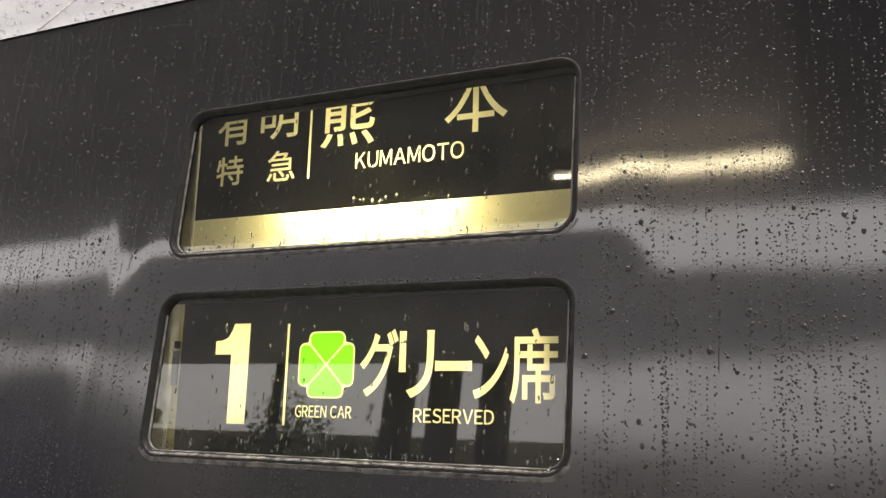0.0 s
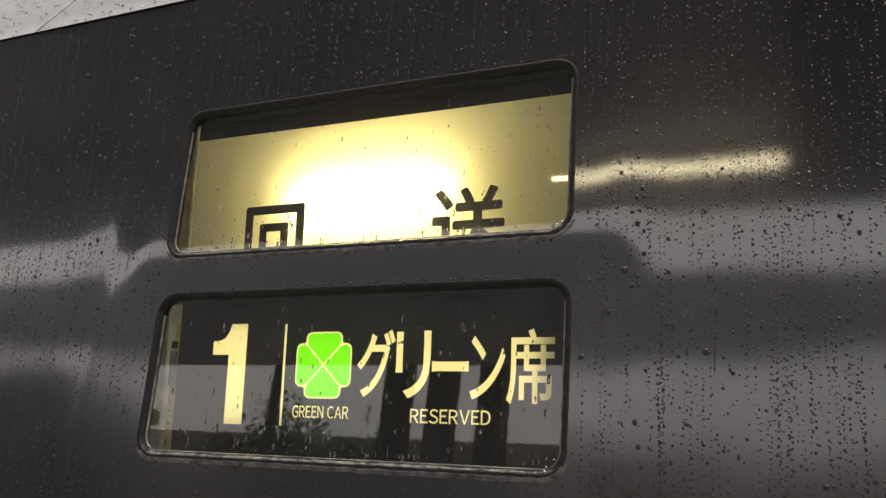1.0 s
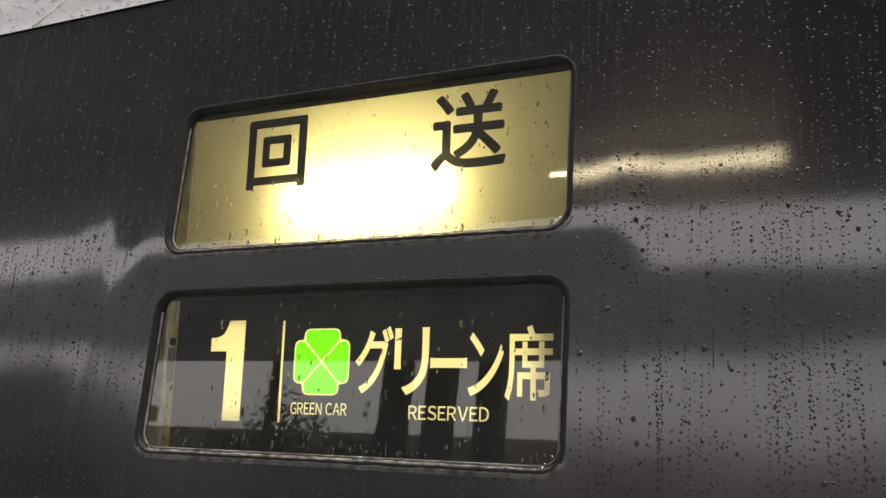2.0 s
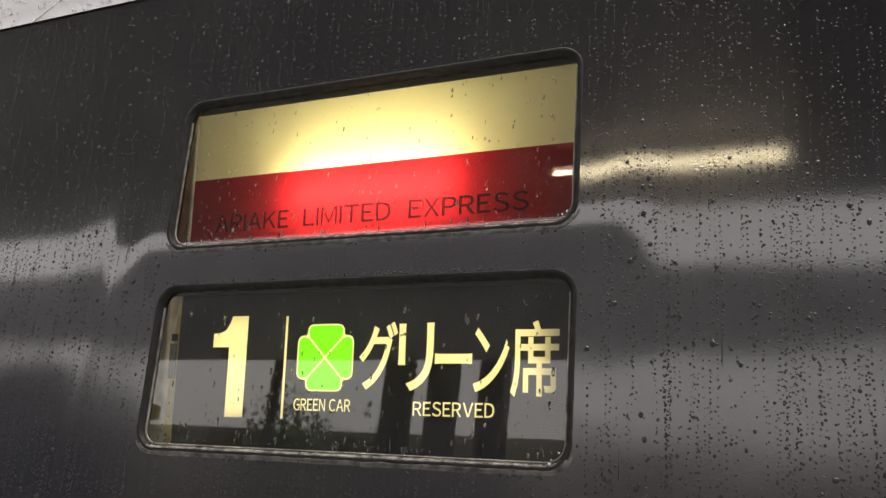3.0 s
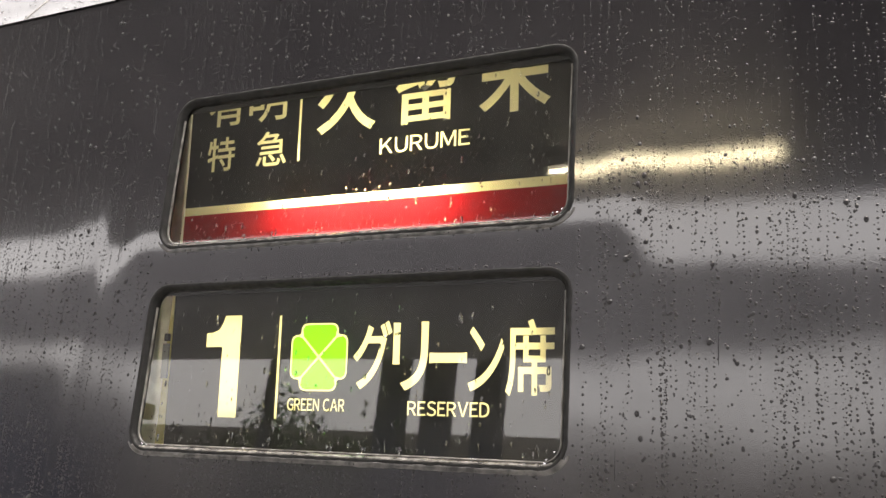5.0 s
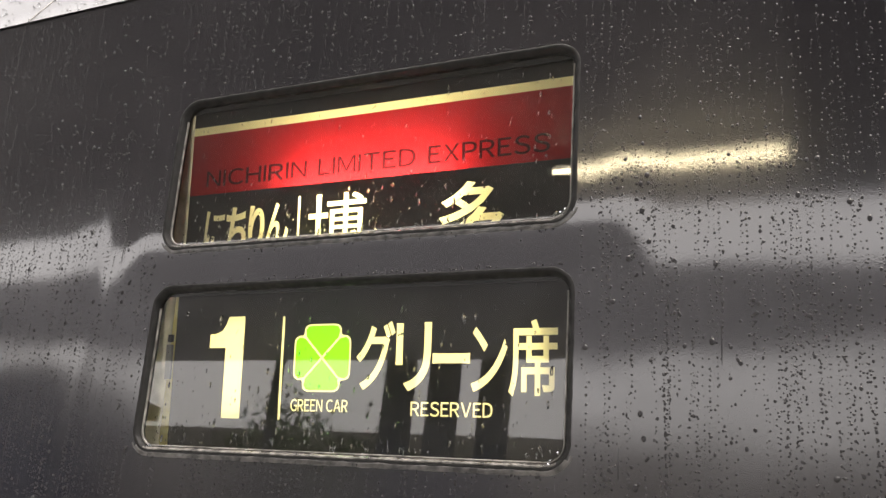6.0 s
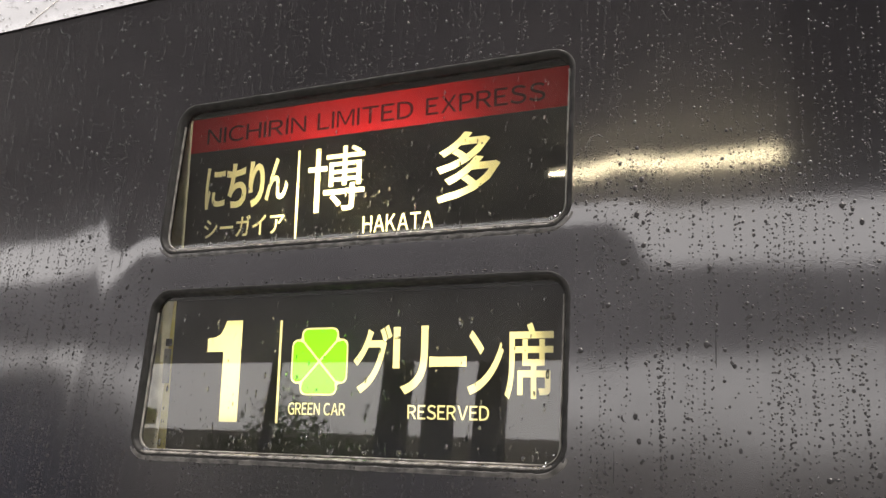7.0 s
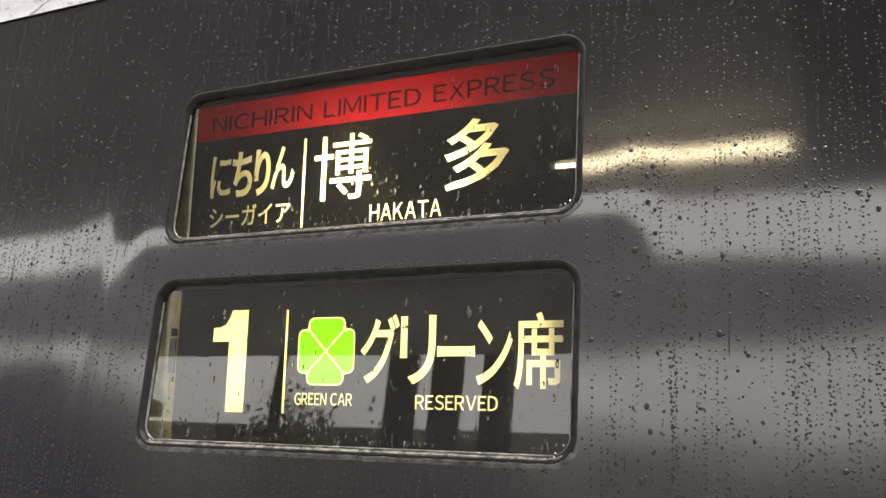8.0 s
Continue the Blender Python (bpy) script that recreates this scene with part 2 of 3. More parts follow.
def filled(splines, grow):
    """A flat mesh in x and z, filled between the outlines; grow makes strokes bolder, in metres."""
    cu = bpy.data.curves.new("fill", "CURVE")
    cu.dimensions, cu.fill_mode, cu.resolution_u = "2D", "BOTH", 4
    cu.extrude, cu.offset = 0.00002, grow
    for s in splines:
        b = cu.splines.new("BEZIER")
        b.bezier_points.add(len(s) - 1)
        b.use_cyclic_u = True
        for p, (co, left, right) in zip(b.bezier_points, s):
            p.handle_left_type = p.handle_right_type = "FREE"
            p.co, p.handle_left, p.handle_right = co.to_3d(), left.to_3d(), right.to_3d()
    ob = new("fill", cu)
    me = bpy.data.meshes.new_from_object(ob.evaluated_get(bpy.context.evaluated_depsgraph_get()))
    bpy.data.objects.remove(ob)
    bpy.data.curves.remove(cu)
    bm = bmesh.new()
    bm.from_mesh(me)
    bpy.data.meshes.remove(me)
    bmesh.ops.delete(bm, geom=[f for f in bm.faces if f.normal.z < 0.5], context="FACES")
    for v in bm.verts:
        v.co = (v.co.x, 0.0, v.co.y)
    return bm


def rect(x0, x1, z0, z1):
    return straight([(x0, z0), (x0, z1), (x1, z1), (x1, z0)])


def sheet_bm(x0, x1, z0, z1, y=0.0):
    bm = bmesh.new()
    bm.faces.new([bm.verts.new(c) for c in ((x0, y, z0), (x1, y, z0), (x1, y, z1), (x0, y, z1))])
    return bm



FILM_W = 0.346


def measures(splines):
    """The area inside the outlines and their length."""
    area = length = 0.0
    for s in splines:
        pts = []
        for (p, _, out), (q, into, _) in zip(s, s[1:] + s[:1]):
            pts += [(1 - u) ** 3 * p + 3 * u * (1 - u) ** 2 * out + 3 * u * u * (1 - u) * into + u ** 3 * q for u in (0, 0.25, 0.5, 0.75)]
        area += sum(a.x * b.y - a.y * b.x for a, b in zip(pts, pts[1:] + pts[:1])) / 2
        length += sum((b - a).length for a, b in zip(pts, pts[1:] + pts[:1]))
    return abs(area), length


def shape(text, x0, x1, z0, z1):
    """The outlines of a plain bar or of the figure one."""
    return [rect(x0, x1, z0, z1)] if text == "|" else figure_one(x0, x1, z0, z1)


def lettered_band(thing, name, z0, z1, letters, base=0.0, ground=None, letter=None, keep=(), left=-FILM_W):
    """A printed band with lettering let into it. letters: (text, x0, x1, z0, z1); "|" is a plain bar. keep: openings left for other pieces."""
    joined, tiles = bmesh.new(), [tuple(k) for k in keep]

    def add(got):
        me = bpy.data.meshes.new("tile")
        got.to_mesh(me)
        got.free()
        joined.from_mesh(me)
        bpy.data.meshes.remove(me)

    glyphs, jobs = [], []
    for text, a, b, c, d in letters:
        c, d = c - base, d - base
        tall = d - c
        if text.isascii() and len(text) > 1:
            for one in word(text, a, b, c, d):
                pts = np.array([p[0] for s in one for p in s])
                jobs.append(("letter", one, (pts[:, 0].min(), pts[:, 0].max(), pts[:, 1].min(), pts[:, 1].max()), 0.0010, [(0.0005 if tall > 0.0275 else 0.00012) * k for k in (1.0, 0.85, 0.7, 0.5, 0.3, 0.15, 0.0)]))
        elif text.isascii():
            jobs.append(("divider" if text == "|" else "figure", shape(text, a, b, c, d), (a, b, c, d), 0.0008, (0.0,)))
        else:
            want = 0.0022 if text in "久米本多にちりん" else 0.0013 if tall > 0.08 else 0.0007 if tall > 0.045 else 0.0004
            jobs.append(("character", text, (a, b, c, d), 0.0008, [want * k for k in (1.0, 0.85, 0.7, 0.5, 0.3, 0.15, 0.0)]))
    for kind, what, (a, b, c, d), margin, bolds in jobs:
        tile = (a - margin, b + margin, c - margin, d + margin)
        whole, best = (tile[1] - tile[0]) * (tile[3] - tile[2]), None
        for bold in bolds:
            g = fitted(what, a + bold, b - bold, c + bold, d - bold) if kind == "character" else what
            plain, length = measures(g)
            glyph = filled(g, bold)
            cut = filled(g + [rect(tile[0] - bold, tile[1] + bold, tile[2] - bold, tile[3] + bold)], -bold)
            mine, rest = sum(f.calc_area() for f in glyph.faces), sum(f.calc_area() for f in cut.faces)
            off = abs(mine / (plain + length * bold) - 1) + abs((mine + rest) / whole - 1)
            if best is None or off < best[0]:
                best = (off, glyph, cut)
            if off < 0.015:
                break
        glyphs.append((kind, best[1]))
        tiles.append(tile)
        add(best[2])
    xs = sorted({left, FILM_W, *(t[0] for t in tiles), *(t[1] for t in tiles)})
    zs = sorted({z0 - base, z1 - base, *(t[2] for t in tiles), *(t[3] for t in tiles)})
    for a, b in zip(xs, xs[1:]):
        for c, d in zip(zs, zs[1:]):
            mx, mz = (a + b) / 2, (c + d) / 2
            if not any(t[0] < mx < t[1] and t[2] < mz < t[3] for t in tiles):
                joined.faces.new([joined.verts.new((x, 0, z)) for x, z in ((a, c), (b, c), (b, d), (a, d))])
    band_ob = part(name, joined, ground or BLACK, thing, smooth=True)
    for kind, glyph in glyphs:
        part(kind, glyph, letter or CREAM, band_ob)
    return band_ob


# ---- the car side ----
OPEN_W, RADIUS = 0.35, 0.032
OPENINGS = {"upper": (1.839, 2.100), "lower": (1.517, 1.773)}
CREST = 2.335


def ease(a, b, v):
    v = min(1.0, max(0.0, (v - a) / (b - a)))
    return v * v * (3 - 2 * v)


def swell(x, w):
    """How far the sheet stands out of its plane: the strained sheet round the two openings, the joint, slight waves."""
    near = ease(0.47, 0.39, abs(x))
    out = 0.0034 * near * (ease(1.745, 1.87, w) - ease(1.95, 2.2, w))
    fade = ease(1.2, 1.05, abs(x)) * ease(1.2, 1.3, w) * ease(CREST, 2.25, w)
    out += 0.0008 * fade * noise.noise((x * 2.3, w * 3.1, 0.3))
    out += 0.00045 * ease(1.80, 1.66, w) * noise.noise((x * 8.0, w * 11.0, 4.3))
    out += 0.0038 * ease(-0.42, -0.56, x) * (ease(1.56, 1.96, w) - ease(1.98, 2.3, w))
    groove = math.exp(-((x + 0.478 - 0.05 * (w - 1.79)) / 0.009) ** 2) * ease(2.0, 1.92, w)
    return out * fade - 0.0005 * groove * ease(1.2, 1.3, w)


def rounded(u, v, hw, hh, r):
    """The point of a rounded rectangle's rim that belongs to (u, v) on the rim of the square from -1 to 1."""
    x, z = u * hw, v * hh
    cx, cz = hw - r, hh - r
    if abs(x) > cx and abs(z) > cz:
        d = Vector((abs(x) - cx, abs(z) - cz))
        d = d.normalized() * r
        x, z = math.copysign(cx + d.x, x), math.copysign(cz + d.y, z)
    return x, z


STEP = 0.0125
PATCH_W = 0.4375
PATCHES = {"upper": (1.8065, 2.1565), "lower": (1.4565, 1.8065)}


def rim(z0, z1):
    """Square rim parameters at the grid's own points, with the grid places."""
    nx, nz = round(2 * PATCH_W / STEP), round((z1 - z0) / STEP)
    pts = [(-1 + 2 * i / nx, -1) for i in range(nx)] + [(1, -1 + 2 * j / nz) for j in range(nz)]
    pts += [(1 - 2 * i / nx, 1) for i in range(nx)] + [(-1, 1 - 2 * j / nz) for j in range(nz)]
    return pts


def side_sheet():
    bm, seen = bmesh.new(), {}

    def vert(x, w):
        key = (round(x * 20000), round(w * 20000))
        if key not in seen:
            seen[key] = bm.verts.new((x, -swell(x, w), w))
        return seen[key]

    xs = [-1.2 + 0.0125 * i for i in range(193)]
    low = 1.4565 - 0.0125 * 24
    ws = [low + 0.0125 * j for j in range(94)] + [CREST]
    for i in range(len(xs) - 1):
        for j in range(len(ws) - 1):
            mx, mw = (xs[i] + xs[i + 1]) / 2, (ws[j] + ws[j + 1]) / 2
            if abs(mx) < PATCH_W and 1.4565 < mw < 2.1565:
                continue
            bm.faces.new((vert(xs[i], ws[j]), vert(xs[i + 1], ws[j]), vert(xs[i + 1], ws[j + 1]), vert(xs[i], ws[j + 1])))
    for name, (z0, z1) in PATCHES.items():
        o0, o1 = OPENINGS[name]
        pts, rings = rim(z0, z1), 7
        loops = []
        for k in range(rings + 1):
            f = k / rings
            loop = []
            for u, v in pts:
                gx, gz = u * PATCH_W, (z0 + z1) / 2 + v * (z1 - z0) / 2
                rx, rz = rounded(u, v, OPEN_W, (o1 - o0) / 2, RADIUS)
                rz += (o0 + o1) / 2
                loop.append(vert(gx + (rx - gx) * f, gz + (rz - gz) * f))
            loops.append(loop)
        # the lip that turns into the opening
        last = loops[-1]
        skins = len(loops)
        for depth in (0.0, 0.0015, 0.014):
            loops.append([bm.verts.new((v.co.x, v.co.y + depth, v.co.z)) for v in last])
        for n, (a, b) in enumerate(zip(loops, loops[1:]), 1):
            if n == skins:
                continue
            for i in range(len(pts)):
                k = (i + 1) % len(pts)
                if len({a[i], a[k], b[k], b[i]}) == 4:
                    bm.faces.new((a[i], a[k], b[k], b[i]))
    return bm


def rim_points(hw, hh, inset, step=0.006):
    """Points round a rounded rectangle with their outward directions, anticlockwise from the lower right corner."""
    r, got = max(0.004, RADIUS - inset), []
    corners = ((1, -1, -90), (1, 1, 0), (-1, 1, 90), (-1, -1, 180))
    for n, (sx, sz, start) in enumerate(corners):
        cx, cz = sx * (hw - RADIUS), sz * (hh - RADIUS)
        for i in range(9):
            a = radians(start + 90 * i / 8)
            got.append((cx + r * math.cos(a), cz + r * math.sin(a), math.cos(a), math.sin(a)))
        tx, tz, _ = corners[(n + 1) % 4]
        a = radians(start + 90)
        x0, z0, x1, z1 = cx + r * math.cos(a), cz + r * math.sin(a), tx * (hw - RADIUS) + r * math.cos(a), tz * (hh - RADIUS) + r * math.sin(a)
        count = int(max(hw, hh) * 2 / step) if n in (1, 3) else int(hh * 2 / step)
        for i in range(1, count):
            f = i / count
            got.append((x0 + (x1 - x0) * f, z0 + (z1 - z0) * f, math.cos(a), math.sin(a)))
    return got


def profile_ring(o0, o1, profile, wear=0.0, keep=None, seed=0.0):
    """A moulding round an opening. profile: (inset, out) pairs, a closed section; wear roughens it; keep picks the stretch that is there."""
    bm, loops, mid = bmesh.new(), [], (o0 + o1) / 2
    for n, (inset, out) in enumerate(profile):
        loop = []
        for x, z, dx, dz in rim_points(OPEN_W, (o1 - o0) / 2, inset):
            z += mid
            j = noise.noise((x * 70, z * 70, seed + 3.1 * n)) + 0.8 * noise.noise((x * 190, z * 190, seed + 1.7 * n))
            k = noise.noise((x * 45, z * 45, seed + 9 + 2.3 * n)) + 0.5 * noise.noise((x * 160, z * 160, seed + 5 * n))
            x, z = x + dx * j * wear, z + dz * j * wear
            loop.append(bm.verts.new((x, -out - k * wear * 0.6 - swell(x, z), z)))
        loops.append(loop)
    loops.append(loops[0])
    for a, b in zip(loops, loops[1:]):
        for i in range(len(a)):
            k = (i + 1) % len(a)
            if keep is None or keep(a[i].co.x, a[i].co.z):
                bm.faces.new((a[i], a[k], b[k], b[i]))
    bmesh.ops.delete(bm, geom=[v for v in bm.verts if not v.link_faces], context="VERTS")
    return bm


train = tagged(empty("train_car", LEAN), "rain-wet dark grey railway car with two lit sign windows", "train car")
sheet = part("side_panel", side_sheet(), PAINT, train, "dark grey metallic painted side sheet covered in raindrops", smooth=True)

# the rest of the side, the roof's shoulder and the roof
LOW_W, END_A, END_B = 1.1565, -7.0, 9.0


def shell_strip(name, points, material, x0=END_A, x1=END_B, segments=1, smooth=True):
    bm = bmesh.new()
    rows = [[bm.verts.new((x0 + (x1 - x0) * i / segments, y, z)) for y, z in points] for i in range(segments + 1)]
    for a, b in zip(rows, rows[1:]):
        for i in range(len(points) - 1):
            bm.faces.new((a[i], b[i], b[i + 1], a[i + 1]))
    return part(name, bm, material, train, smooth=smooth)


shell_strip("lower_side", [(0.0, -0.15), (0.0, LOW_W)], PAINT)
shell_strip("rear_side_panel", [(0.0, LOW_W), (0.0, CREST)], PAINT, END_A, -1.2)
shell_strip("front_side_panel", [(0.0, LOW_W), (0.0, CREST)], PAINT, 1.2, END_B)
slope = [(0.004 + 0.032 * k, CREST + 0.010 + 0.050 * k) for k in range(7)]
top_y, top_w = slope[-1]
arc = [(-0.004, CREST + 0.002)] + slope + [(top_y + 0.25 * math.sin(a), top_w + 0.30 * math.sin(a) * (1 - 0.45 * math.sin(a))) for a in (radians(d) for d in (15, 35, 60, 90))]
shell_strip("roof_shoulder", arc, ROOF)
shell_strip("roof", [arc[-1], (1.2, CREST + 0.53), (2.0, CREST + 0.48), (2.6, CREST), (2.8, 1.2), (2.8, -0.15), (0.0, -0.15)], ROOF)
for name, o in OPENINGS.items():
    section = [(-0.0042, -0.0004), (-0.0036, 0.0007), (-0.0012, 0.0011), (0.0012, 0.0004), (0.0024, -0.0018), (0.0040, -0.0055), (0.0060, -0.0085), (0.0060, -0.016), (0.001, -0.016), (-0.0030, -0.0012)]
    part("window_gasket", profile_ring(*o, section, 0.0007, seed=o[0]), RUBBER, train, "worn black rubber window gasket", smooth=True)
    # Pale bead paints the light caught on the gasket's inner lip.
    bead = [(0.0058, -0.0075), (0.0068, -0.0068), (0.0082, -0.0072), (0.0088, -0.0098), (0.0058, -0.0098)]
    part("gasket_lip_glint", profile_ring(*o, bead, 0.0002, lambda x, z: z < o[1] - 0.03), LIP_GLINT, train, "thin pale bead standing in for the gasket lip's highlight", smooth=True)
    ledge = [(-0.0010, -0.0010), (0.0015, 0.0012), (0.0035, -0.0006), (0.0055, -0.0042), (0.0080, -0.0048), (0.0115, -0.0085), (0.0115, -0.0098), (0.0010, -0.0098)]
    part("sealant_ledge", profile_ring(*o, ledge, 0.0008, lambda x, z: z < o[0] + 0.004, o[0] + 4), SEALANT, train, "wet grey sealant along the pane's foot", smooth=True)
    smear = [(-0.0105, -0.0006), (-0.0085, 0.0009), (-0.0060, 0.0003), (-0.0040, 0.0013), (-0.0025, 0.0004), (-0.0025, -0.0006)]
    part("sealant_smear", profile_ring(*o, smear, 0.0010, lambda x, z: z < o[0] + 0.010, o[0] + 7), SMEAR, train, "lumpy painted-over sealant under the gasket", smooth=True)
    bm = box_bm(-OPEN_W + 0.0062, OPEN_W - 0.0062, 0.0100, 0.0140, o[0] + 0.0062, o[1] - 0.0062)
    corner = [e for e in bm.edges if abs(e.verts[0].co.y - e.verts[1].co.y) > 0.003]
    bmesh.ops.bevel(bm, geom=corner, offset=RADIUS - 0.0065, segments=6, profile=0.5, affect="EDGES")
    pane = part("window_pane", bm, CLEAR, train, "clear glass pane with rain beads")
    pane.data.materials.append(GLASS)
    for f in pane.data.polygons:
        f.material_index = 1 if f.normal.y < -0.9 else 0
part("roof_joint", tube_bm((-0.80, 0.004, CREST + 0.010), (-0.80, top_y, top_w), 0.0016, 6), SEALANT, train)
part("panel_joint", tube_bm((-0.80, 0.0, 1.2), (-0.80, 0.0, CREST), 0.0008, 6), PAINT, train)

# ---- upper sign: housing, tube and the moving film ----
YU, YL = 0.052, 0.025


def leaning_box(x0, x1, depth, y1, z0, z1, origin=0.0):
    """A plate whose front edge follows the leaning side at that depth behind it; y1 is its upright rear edge."""
    bm = box_bm(x0, x1, 0, 1, z0, z1)
    for v in bm.verts:
        v.co.y = (y1 if v.co.y > 0.5 else depth + (v.co.z - 1.81) * math.tan(radians(5.5))) - origin
    return bm


dest = tagged(empty("destination_sign", Matrix.Translation((0, 0, 0))), "lit roller destination sign housing behind the upper window", "sign")
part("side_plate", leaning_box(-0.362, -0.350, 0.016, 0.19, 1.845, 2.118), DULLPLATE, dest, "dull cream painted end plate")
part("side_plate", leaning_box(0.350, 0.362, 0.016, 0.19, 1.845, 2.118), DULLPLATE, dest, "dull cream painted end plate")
part("top_plate", box_bm(-0.349, 0.349, 0.060, 0.19, 2.112, 2.118), DARK, dest)
part("bottom_plate", box_bm(-0.349, 0.349, 0.060, 0.19, 1.845, 1.850), BACKPLATE, dest)
part("back_plate", box_bm(-0.362, 0.362, 0.191, 0.196, 1.845, 2.118), BACKPLATE, dest)
sign_tube = part("fluorescent_tube", tube_bm((-0.145, 0.092, 1.926), (0.145, 0.092, 1.926), 0.013, 20), TUBE, dest, "short glowing fluorescent tube", smooth=True)
part("top_lip", box_bm(-0.349, 0.349, 0.0435, 0.0475, 2.0835, 2.117), DARK, dest, "black lip over the film")
part("tube_holder", box_bm(-0.156, -0.146, 0.086, 0.098, 1.920, 1.932, 0.002), WHITE, sign_tube)
part("tube_holder", box_bm(0.146, 0.156, 0.086, 0.098, 1.920, 1.932, 0.002), WHITE, sign_tube)


def film(label, z0):
    return tagged(empty("sign_film", Matrix.Translation((0, YU, z0))), label, "sign film", "lengths of the destination film")


def band(thing, name, z0, z1, base, material):
    return part(name, sheet_bm(-FILM_W, FILM_W, z0 - base, z1 - base), material, thing)


def ink(band_ob, text, x0, x1, z0, z1, base, bold):
    """A heavy character printed on a band in opaque ink: its strokes laid over one another, a little apart."""
    g = fitted(text, x0 + bold, x1 - bold, z0 - base + bold, z1 - base - bold)
    one, joined = bpy.data.meshes.new("stroke"), bmesh.new()
    got = filled(g, 0.0)
    got.to_mesh(one)
    got.free()
    for i in range(9):
        a, r = 2 * math.pi * i / 8, bold if i < 8 else 0.0
        before = len(joined.verts)
        joined.from_mesh(one)
        joined.verts.ensure_lookup_table()
        for v in joined.verts[before:]:
            v.co += Vector((r * math.cos(a), -0.0010 - 0.00002 * i, r * math.sin(a)))
    bpy.data.meshes.remove(one)
    return part("character", joined, INK, band_ob, "black printed character", smooth=True)


B0 = 1.912
film0 = film("black roller film, cream lettering for Kumamoto", B0)
lettered_band(film0, "black_band", B0, 2.145, [
    ("有", -0.310, -0.240, 2.041, 2.110), ("明", -0.219, -0.143, 2.043, 2.112), ("特", -0.307, -0.250, 1.969, 2.021), ("急", -0.200, -0.144, 1.968, 2.021),
    ("|", -0.119, -0.115, 1.968, 2.118), ("熊", -0.096, 0.004, 2.016, 2.120), ("本", 0.128, 0.232, 2.014, 2.120), ("KUMAMOTO", -0.028, 0.162, 1.975, 2.002)], B0)

B1 = 1.534
film1 = film("cream roller film with black out-of-service characters", B1)
cream = band(film1, "cream_band", B1, B0, B1, CREAM)
ink(cream, "回", -0.231, -0.114, 1.661, 1.783, B1, 0.0026)
ink(cream, "送", 0.114, 0.238, 1.662, 1.785, B1, 0.0026)

B2 = 1.194
film2 = film("red and black roller film, cream lettering for Kurume", B2)
lettered_band(film2, "red_band", 1.423, B1, [("ARIAKE", -0.294, -0.147, 1.440, 1.469), ("LIMITED", -0.118, 0.041, 1.440, 1.469), ("EXPRESS", 0.072, 0.265, 1.440, 1.469)], B2, RED, DARKRED)
lettered_band(film2, "black_band", B2, 1.423, [
    ("有", -0.310, -0.235, 1.333, 1.399), ("明", -0.226, -0.150, 1.332, 1.403), ("特", -0.307, -0.250, 1.254, 1.313), ("急", -0.206, -0.146, 1.254, 1.313),
    ("|", -0.124, -0.120, 1.257, 1.408), ("久", -0.089, 0.017, 1.297, 1.405), ("留", 0.053, 0.156, 1.296, 1.402), ("米", 0.195, 0.304, 1.296, 1.405), ("KURUME", 0.028, 0.180, 1.253, 1.278)], B2)

B3 = 0.845
film3 = film("red and black roller film, cream lettering for Hakata", B3)
band(film3, "cream_band", 1.180, B2, B3, CREAM)
lettered_band(film3, "red_band", 1.073, 1.180, [("NICHIRIN", -0.312, -0.110, 1.086, 1.114), ("LIMITED", -0.088, 0.086, 1.086, 1.114), ("EXPRESS", 0.108, 0.300, 1.086, 1.114)], B3, RED, DARKRED)
lettered_band(film3, "black_band", B3, 1.073, [
    ("に", -0.308, -0.266, 0.970, 1.043), ("ち", -0.264, -0.222, 0.969, 1.046), ("り", -0.218, -0.186, 0.968, 1.046), ("ん", -0.184, -0.139, 0.976, 1.047),
    ("シーガイア", -0.305, -0.143, 0.919, 0.954), ("|", -0.122, -0.118, 0.908, 1.055), ("博", -0.101, 0.004, 0.948, 1.054), ("多", 0.129, 0.231, 0.946, 1.053),
    ("HAKATA", 0.004, 0.125, 0.909, 0.935)], B3)

# ---- lower sign: car number and seat class ----
seat = tagged(empty("seat_class_sign", Matrix.Translation((0, YL, 0))), "lit black seat sign with car number and green clover", "sign")
CX, CZ, CW, CH = -0.046, 1.6615, 0.0495, 0.0505


def lobe_outline(k):
    """The clover: four square lobes with round corners."""
    a, r = 0.66, 0.012 * k
    pts = []
    w, h = CW * k, CH * k
    lobes = [(-w * a, h), (w * a, h), (w * a, h * a), (w, h * a), (w, -h * a), (w * a, -h * a), (w * a, -h), (-w * a, -h), (-w * a, -h * a), (-w, -h * a), (-w, h * a), (-w * a, h * a)]
    n = len(lobes)
    for i, p in enumerate(lobes):
        p, q, s = Vector(p), Vector(lobes[i - 1]), Vector(lobes[(i + 1) % n])
        d1, d2 = (q - p).normalized(), (s - p).normalized()
        inner = i % 3 == 2
        rr = 0.004 * k if inner else r
        for f in range(5):
            t = f / 4
            a0, a1 = p + d1 * rr, p + d2 * rr
            pts.append(((1 - t) ** 2 * a0 + 2 * t * (1 - t) * p + t * t * a1))
    return pts


